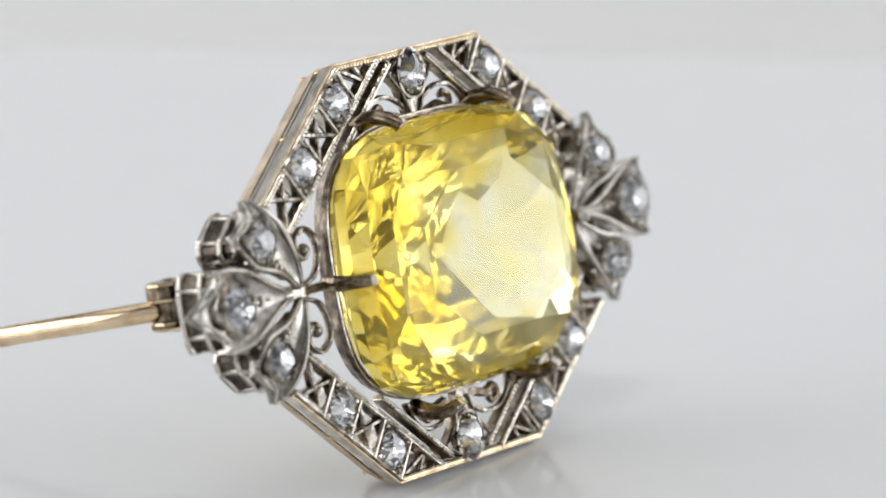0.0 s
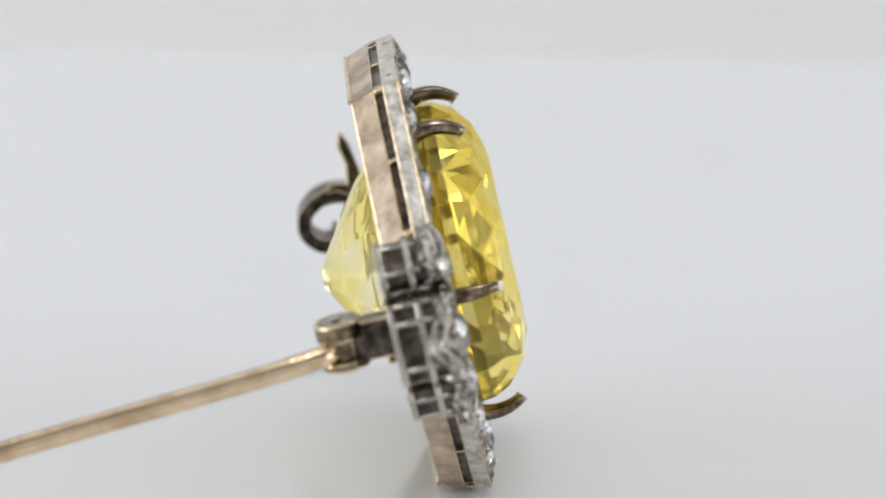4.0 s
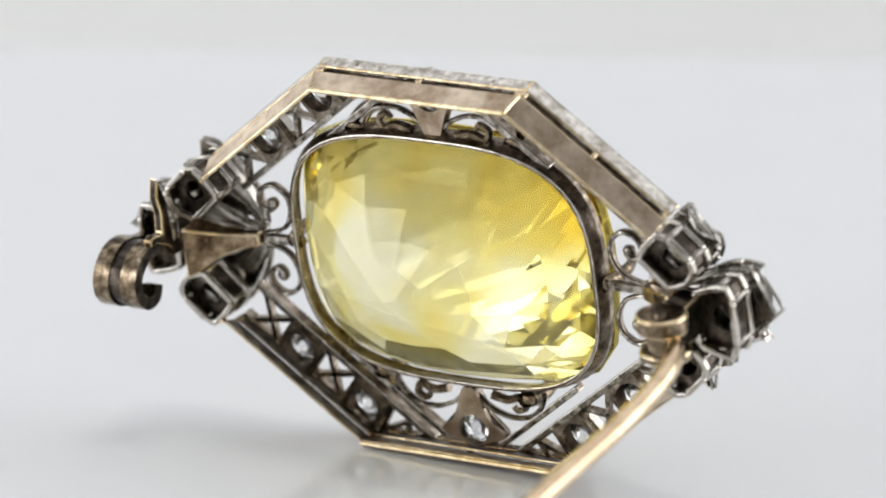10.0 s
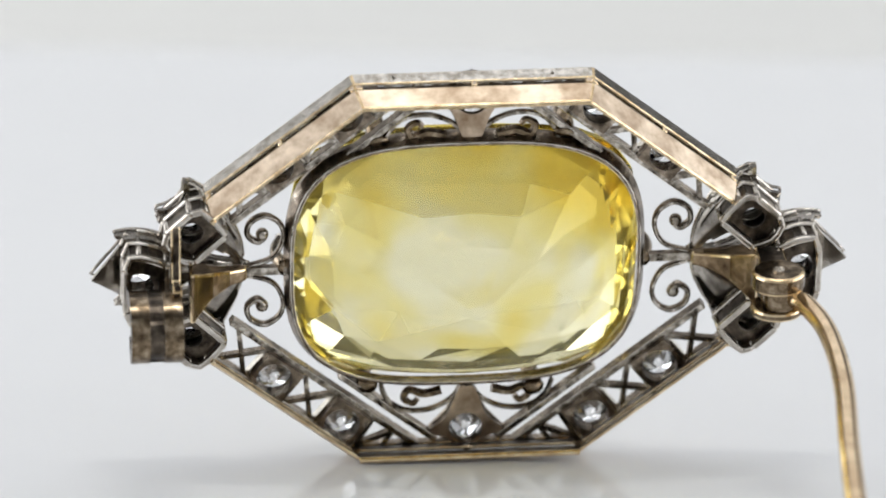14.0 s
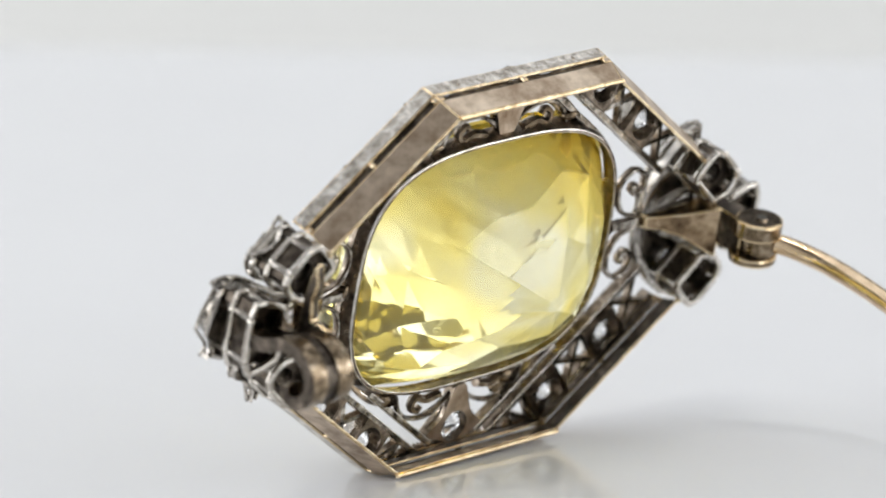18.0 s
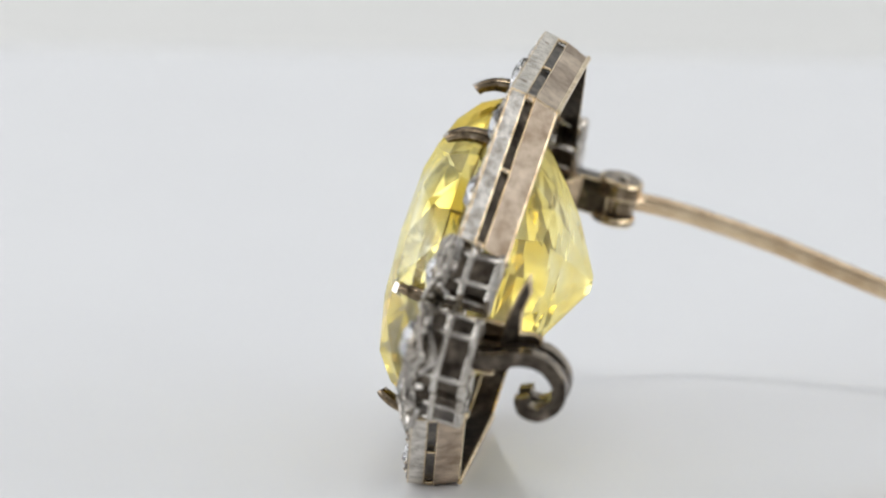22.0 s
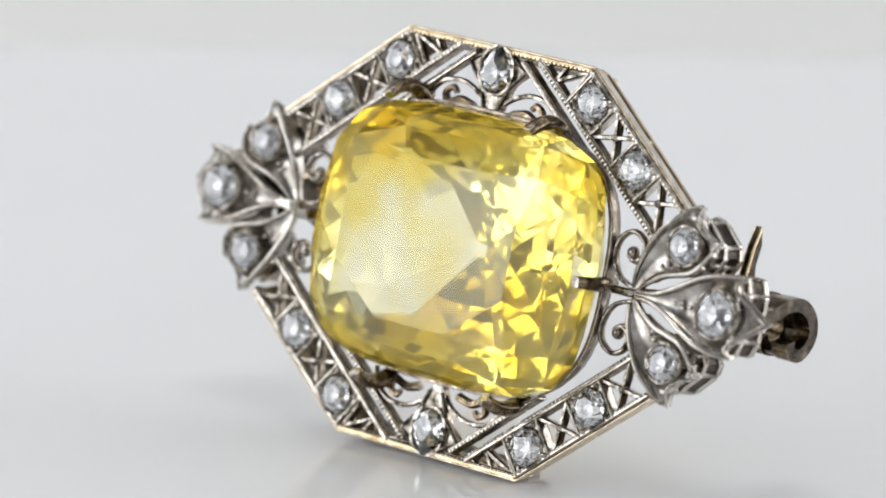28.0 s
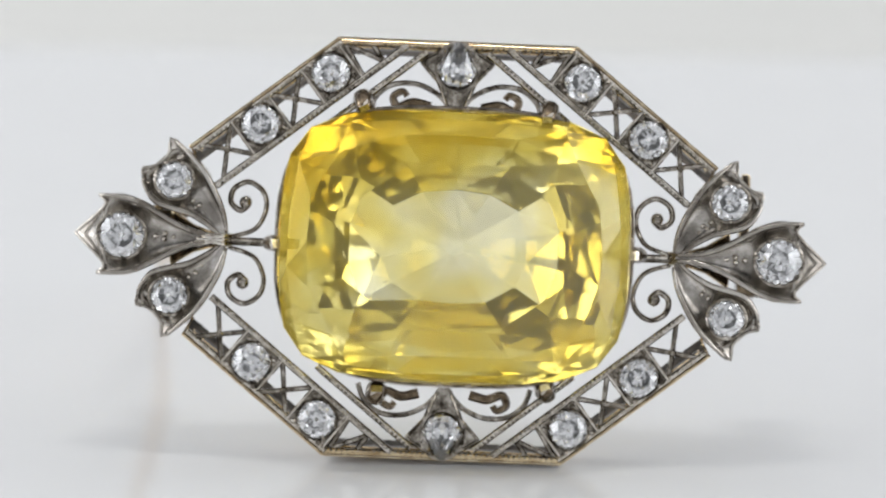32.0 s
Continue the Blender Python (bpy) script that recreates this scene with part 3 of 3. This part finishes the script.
def tulip(x, z, turn, shape, stone_u, stone_r, sx, y):
    c, s = math.cos(radians(turn)), math.sin(radians(turn))
    flip = 1 if z > 0 else -1
    rows = leaf_surface(shape, flip, 30, 17)
    long = max(p[0] for row in rows for p in row)
    px, pz = sx * (x + stone_u * c), z + stone_u * s

    def at(u, v):
        return sx * (x + u * c - v * s), z + u * s + v * c

    def rise(u):
        """Depth of the leaf's edge: its root lies low and its tip bends back."""
        return y - 0.80 + shape["curl"] * (u / long) ** 5 + 0.45 * (1 - u / long) ** 2

    # the leaf: a dish with raised edges, open under the stone
    bm = bmesh.new()
    face, rear = [], []
    for row in rows:
        a, b = [], []
        for u, v, across, wide in row:
            dip = 0.62 * min(1.0, wide / 2.4) * (1 - abs(across) ** 2.6)
            px2, pz2 = at(u, v)
            a.append(bm.verts.new((px2, rise(u) + dip, pz2)))
            b.append(bm.verts.new((px2, rise(u) + max(dip, 0.12) + 0.26, pz2)))
        face.append(a), rear.append(b)
    cells = {}
    for i in range(len(rows) - 1):
        for k in range(16):
            mid = (face[i][k].co + face[i + 1][k + 1].co) / 2
            if math.hypot(mid.x - px, mid.z - pz) > stone_r * 0.86:
                cells[i, k] = True
    for i, k in cells:
        for g, order in ((face, 1), (rear, -1)):
            bm.faces.new([g[i][k], g[i][k + 1], g[i + 1][k + 1], g[i + 1][k]][::order])
        for (di, dk), (p, q) in {(0, -1): ((0, 0), (1, 0)), (0, 1): ((0, 1), (1, 1)), (-1, 0): ((0, 0), (0, 1)), (1, 0): ((1, 0), (1, 1))}.items():
            if (i + di, k + dk) not in cells:
                e, f = (i + p[0], k + p[1]), (i + q[0], k + q[1])
                bm.faces.new((face[e[0]][e[1]], face[f[0]][f[1]], rear[f[0]][f[1]], rear[e[0]][e[1]]))
    cup = part("petal_cup", bm, PETAL, brooch, "leaf-shaped silver cup holding a diamond")
    cup.data.shade_smooth()
    cup.data.set_sharp_from_angle(angle=radians(50))

    # its outer wall
    for k, n in ((0, 2), (16, 14)):
        bm = bmesh.new()
        line = []
        for r in rows[6:]:
            (ox, oz), (ix, iz) = at(r[k][0], r[k][1]), at(r[n][0], r[n][1])
            mid = Vector((ox, 0, oz)).lerp(Vector((ix, 0, iz)), 0.35)
            low = rise(r[k][0]) + 0.30 + 0.75 * min(1.0, r[k][3] / 2.2) * (1.0 if r[k][0] < long * 0.8 else 0.4)
            line.append([bm.verts.new(v) for v in ((ox, rise(r[k][0]), oz), (ox, low, oz), (mid.x, low, mid.z), (mid.x, rise(r[k][0]) + 0.1, mid.z))])
        for a, b in zip(line, line[1:]):
            for e in range(4):
                bm.faces.new((a[e], a[(e + 1) % 4], b[(e + 1) % 4], b[e]))
        bm.faces.new(line[0][::-1])
        bm.faces.new(line[-1])
        wall = part("petal_wall", bm, SMOOTH, cup)
        wall.data.shade_smooth()
        wall.data.set_sharp_from_angle(angle=radians(45))
    # its worn edge, with a milled line inside it
    for k in (0, 16):
        bm = bmesh.new()
        add_tube(bm, [Vector((at(r[k][0], r[k][1])[0], rise(r[k][0]) + 0.04, at(r[k][0], r[k][1])[1])) for r in rows], lambda q: 0.095 + 0.06 * math.sin(math.pi * q), 6, 1.2)
        part("petal_edge", bm, SMOOTH, cup, "", True)
        bm = bmesh.new()
        for i in range(3, 27):
            for half in (0.0, 0.5):
                e = 1 if k == 0 else 15
                u = rows[i][e][0] * (1 - half) + rows[i + 1][e][0] * half
                v = rows[i][e][1] * (1 - half) + rows[i + 1][e][1] * half
                w = rows[i][e][3]
                bx, bz = at(u, v)
                add_ball(bm, (bx, rise(u) + 0.62 * min(1.0, w / 2.4) * 0.30 - 0.02, bz), 0.065, 6)
        part("milgrain", bm, SILVER, cup)
    bm = bmesh.new()
    add_tube(bm, [Vector((at(p[0], p[1])[0], rise(p[0]) + 0.06, at(p[0], p[1])[1])) for p in rows[-1]], 0.09, 6, 1.2)
    part("petal_edge", bm, SMOOTH, cup, "", True)

    # the box under the stone: blackened walls between bright rails and posts
    ends = [shape[e][-1][0] * 1.02 for e in ("upper", "lower")]
    start = stone_u - stone_r * 1.2
    sides = []
    for e in ("upper", "lower"):
        us, vs = edge_line(shape[e], 40)
        side = [(u, float(np.interp(u, us, vs)) * flip) for u in np.linspace(start, ends[0] - 0.25, 5)]
        side.append((ends[0] + 0.05, side[-1][1] * 0.62))
        sides.append(side)
    whole = sides[0] + sides[1][::-1]
    mu = sum(p[0] for p in whole) / len(whole)
    mv = sum(p[1] for p in whole) / len(whole)

    def ring(k, line):
        return [at(mu + (u - mu) * k, mv + (v - mv) * k) for u, v in line]

    # walls along the two sides reach up to the leaf; the end wall stays under its tip
    runs = [(sides[0], -0.35), (sides[1], -0.35), ([sides[0][-1], sides[1][-1]], 0.0), ([sides[0][0], sides[1][0]], 0.55)]
    bm = bmesh.new()
    for n, (line, top) in enumerate(runs):
        spots = ring(0.90, line)
        for i in range(len(spots) - 1):
            if (n, i) != (1, 2):
                add_wall(bm, spots[i:i + 2], 0.14, y + (0.0 if i == 4 else top), y + 2.45, False)
    fine = [(p.x, p.z) for p in smooth_path([(p[0], 0, p[1]) for p in ring(0.88, whole)], 2, True)]
    add_drilled(bm, fine, px, pz, stone_r * 0.62, y + 1.8, y + 2.0)
    part("under_gallery", bm, OXIDE_AND_SHADE, cup, "blackened box under the stone")
    for k, y0, y1, count in ((0.99, -0.50, -0.14, 2), (0.98, 0.90, 1.24, 4), (0.95, 2.26, 2.62, 4)):
        bm = bmesh.new()
        for line, top in runs[:count]:
            add_wall(bm, ring(k, line[:4] if count == 2 else line), 0.34, y + y0, y + y1, False)
        soften(part("gallery_rail", bm, SMOOTH, cup), 0.10, BRIGHT)
    bm = bmesh.new()
    add_wall(bm, ring(1.03, [sides[0][-2], sides[0][-1], sides[1][-1], sides[1][-2]]), 0.32, y - 0.12, y + 0.22, False)
    soften(part("gallery_rail", bm, SMOOTH, cup), 0.10, BRIGHT)
    for line in sides:
        for p in (ring(0.93, line)[i] for i in (0, 3, 5)):
            bm = bmesh.new()
            add_tube(bm, [Vector((p[0], y + 0.3, p[1])), Vector((p[0], y + 2.4, p[1]))], 0.17, 8, 1.0, Vector((1, 0, 0)))
            part("post", bm, SMOOTH, cup, "", True)
    # small grains raised in the neck
    bm = bmesh.new()
    for k, across in ((1.45, 0.0), (1.85, -0.12), (1.9, 0.14), (2.3, 0.0)):
        gx, gz = at(max(stone_u - stone_r * k, 0.9), across)
        add_ball(bm, (gx, rise(stone_u - stone_r * k) + 0.42, gz), 0.15, 6)
    part("milgrain", bm, BRIGHT, cup, "", True)
    bm = bmesh.new()
    seat = [(px + stone_r * 1.06 * math.cos(2 * math.pi * k / 20), pz + stone_r * 1.06 * math.sin(2 * math.pi * k / 20)) for k in range(20)]
    add_wall(bm, seat, 0.16, y - 0.56, y + 0.35)
    for k in range(7):
        t = 2 * math.pi * (k + 0.3) / 7
        add_ball(bm, (px + stone_r * 1.02 * math.cos(t), y - 0.6, pz + stone_r * 1.02 * math.sin(t)), 0.14, 6)
    part("stone_setting", bm, SILVER, cup, "", True)
    diamond(cup, px, y - 0.45, pz, stone_r, random.uniform(0, 45))
    return cup


for sx, y in ((-1, 0.30), (1, -0.1)):
    tulip(11.5, 0.15, 0, TULIP, 5.25, 1.16, sx, y)
    tulip(11.6, 0.30, 47, BUD, 3.75, 0.95, sx, y)
    tulip(11.6, -0.15, -46, BUD, 3.75, 0.95, sx, y)
    # the knot where the leaves meet
    bm = bmesh.new()
    for k in (-1, 0, 1):
        add_tube(bm, smooth_path([(sx * 11.2, 0.15, 0.10 + 0.25 * k), (sx * 11.6, -0.25, 0.10 + 0.20 * k), (sx * 12.2, -0.20, 0.10 + 0.10 * k), (sx * 12.9, 0.0, 0.10 + 0.34 * k)], 4), 0.13, 6)
    part("knot", bm, BRIGHT, brooch, "twisted silver knot joining the leaves", True)

# the catch
bm = bmesh.new()
path = smooth_path([(16.2, 2.2, 0.2), (16.2, 3.4, 0.4), (16.2, 4.6, 0.95), (16.2, 5.8, 0.98), (16.2, 6.75, 0.3), (16.2, 6.95, -0.65), (16.2, 6.3, -1.45), (16.2, 5.5, -1.45), (16.2, 5.2, -0.9)], 6)
for lo, hi in ((-1.3, -0.36), (0.36, 1.3)):
    rows = []
    for i, p in enumerate(path):
        d = (path[min(i + 1, len(path) - 1)] - path[max(i - 1, 0)]).normalized()
        nrm = Vector((0, -d.z, d.y))
        h = 0.36 - 0.03 * i / (len(path) - 1)
        rows.append([bm.verts.new(p + Vector((e, 0, 0)) + nrm * k * h) for e, k in ((lo, -1), (hi, -1), (hi, 1), (lo, 1))])
    for a, b in zip(rows, rows[1:]):
        for k in range(4):
            bm.faces.new((a[k], a[(k + 1) % 4], b[(k + 1) % 4], b[k]))
    bm.faces.new(rows[0][::-1])
    bm.faces.new(rows[-1])
catch = part("catch", bm, DARK, brooch, "curled silver catch for the pin")
catch.data.shade_smooth()
catch.data.set_sharp_from_angle(angle=radians(40))
# side faces coloured dark, standing for the dark surroundings they mirror
catch.data.materials.append(OXIDE_AND_SHADE)
for p in catch.data.polygons:
    p.material_index = int(abs(p.normal.x) > 0.7)
soften(catch, 0.08, EDGE)
bm = bmesh.new()
rows = []
for i, p in enumerate(path[4:-5]):
    d = (path[i + 5] - path[i + 3]).normalized()
    nrm = Vector((0, -d.z, d.y))
    h = 0.20 if i % 12 < 7 else 0.28
    rows.append([bm.verts.new(p + Vector((e, 0, 0)) + nrm * k * h) for e, k in ((-0.37, -1), (0.37, -1), (0.37, 1), (-0.37, 1))])
for a, b in zip(rows, rows[1:]):
    for k in range(4):
        bm.faces.new((a[k], a[(k + 1) % 4], b[(k + 1) % 4], b[k]))
bm.faces.new(rows[0][::-1])
bm.faces.new(rows[-1])
part("slide", bm, OXIDE_AND_SHADE, catch, "blackened slide between the bands")
bm = bmesh.new()
tab = [(3.3, 0.2), (4.2, 0.9), (4.9, 1.3), (5.35, 1.25), (5.4, 1.65), (4.9, 1.75), (4.25, 1.6), (4.1, 2.6), (4.3, 3.6), (4.0, 4.6), (3.65, 3.6), (3.4, 2.2)]
vs = [[bm.verts.new((x, y, z)) for y, z in tab] for x in (14.85, 15.35)]
bm.faces.new(vs[0]), bm.faces.new(vs[1][::-1])
for i in range(len(tab)):
    j = (i + 1) % len(tab)
    bm.faces.new((vs[0][i], vs[0][j], vs[1][j], vs[1][i]))
# lever coloured dark likewise, for its dark reflections
ob = part("lever", bm, OXIDE_AND_SHADE, catch, "tapered lever tab of the catch")
soften(ob, 0.1, EDGE)


def flared_base(sx, parent):
    """A four-sided trumpet that carries the catch or the hinge."""
    sections = [(11.3, 0.35, 0.9, -0.28, 0.42), (12.2, 0.6, 1.35, -0.36, 0.52), (13.1, 1.05, 2.1, -0.62, 0.80), (13.8, 1.5, 2.95, -1.05, 1.22), (14.15, 1.8, 3.4, -1.30, 1.48), (14.35, 1.85, 3.45, -1.30, 1.48)]
    bm = bmesh.new()
    rows = [[bm.verts.new((sx * x, y, z)) for y, z in ((y0, z0), (y1, z0), (y1, z1), (y0, z1))] for x, y0, y1, z0, z1 in sections]
    for a, b in zip(rows, rows[1:]):
        for k in range(4):
            bm.faces.new((a[k], a[(k + 1) % 4], b[(k + 1) % 4], b[k]))
    bm.faces.new(rows[0][::-1]), bm.faces.new(rows[-1])
    soften(part("flared_base", bm, BRONZE, parent, "flared rose-gold base"), 0.12, EDGE)


flared_base(1, catch)

# the hinge and the pin
bm = bmesh.new()
add_box(bm, (-15.7, 2.3, -0.55), (-14.25, 5.0, 1.45))
hinge = soften(part("hinge_block", bm, OXIDE_AND_SHADE, brooch, "blackened rose-gold hinge of the pin"), 0.1, EDGE)
flared_base(-1, hinge)
for z0, z1 in ((0.70, 1.68), (-0.75, -0.25)):
    bm = bmesh.new()
    disc = [(-15.0 + 1.35 * math.cos(2 * math.pi * k / 28), 5.35 + 1.2 * math.sin(2 * math.pi * k / 28)) for k in range(28)]
    add_prism(bm, disc, z0, z1)
    bm.transform(Matrix(((1, 0, 0, 0), (0, 0, 1, 0), (0, 1, 0, 0), (0, 0, 0, 1))))
    soften(part("knuckle", bm, DARK, hinge), 0.15, EDGE)
bm = bmesh.new()
add_tube(bm, [Vector((-15.0, 5.5, -0.88)), Vector((-15.0, 5.5, 1.80))], 0.3, 12, 1.0, Vector((1, 0, 0)))
part("rivet", bm, BRIGHT, hinge)
bm = bmesh.new()
eye = [(-15.1 + 0.85 * math.cos(2 * math.pi * k / 20), 5.55 + 0.85 * math.sin(2 * math.pi * k / 20)) for k in range(20)]
add_prism(bm, eye, -0.20, 0.66)
bm.transform(Matrix(((1, 0, 0, 0), (0, 0, 1, 0), (0, 1, 0, 0), (0, 0, 0, 1))))
part("pin_eye", bm, DARK, hinge)
PIN = [(-15.7, 5.75, 0.30), (-16.35, 6.8, 0.28), (-16.95, 9.5, 0.16), (-16.95, 14.0, -0.10), (-16.35, 19.5, -0.55), (-15.9, 25.0, -1.05), (-16.1, 30.0, -1.65), (-16.6, 35.5, -2.5)]
bm = bmesh.new()
add_tube(bm, smooth_path(PIN, 8), lambda u: 0.53 if u < 0.75 else 0.53 - 0.45 * (u - 0.75) / 0.25, 14, 1.0)
part("pin", bm, GOLD, brooch, "long rose-gold pin swung open as a prop", True)


def motions():
    stand = pose(-0.41784 * MM, 0.86301 * MM, 10.716 * MM, -13.5326, 1.3971, -0.3705)
    rows = []
    for t in range(0, 33):
        u = t / 16 - 1
        a = 9.54823 * (t - 32) + 0.00078953 * (t - 32) * t * (t - 16)
        a += -0.1152 * (u - 1) + 1.2518 * (u ** 2 - 1) + 1.9116 * (u ** 3 - u) + 0.5763 * (u ** 4 - 1) - 1.4846 * (u ** 5 - u)
        rows.append((t, pose(0, 0, 0, 0, 0, a) @ stand))
    walk(brooch, rows)


motions()
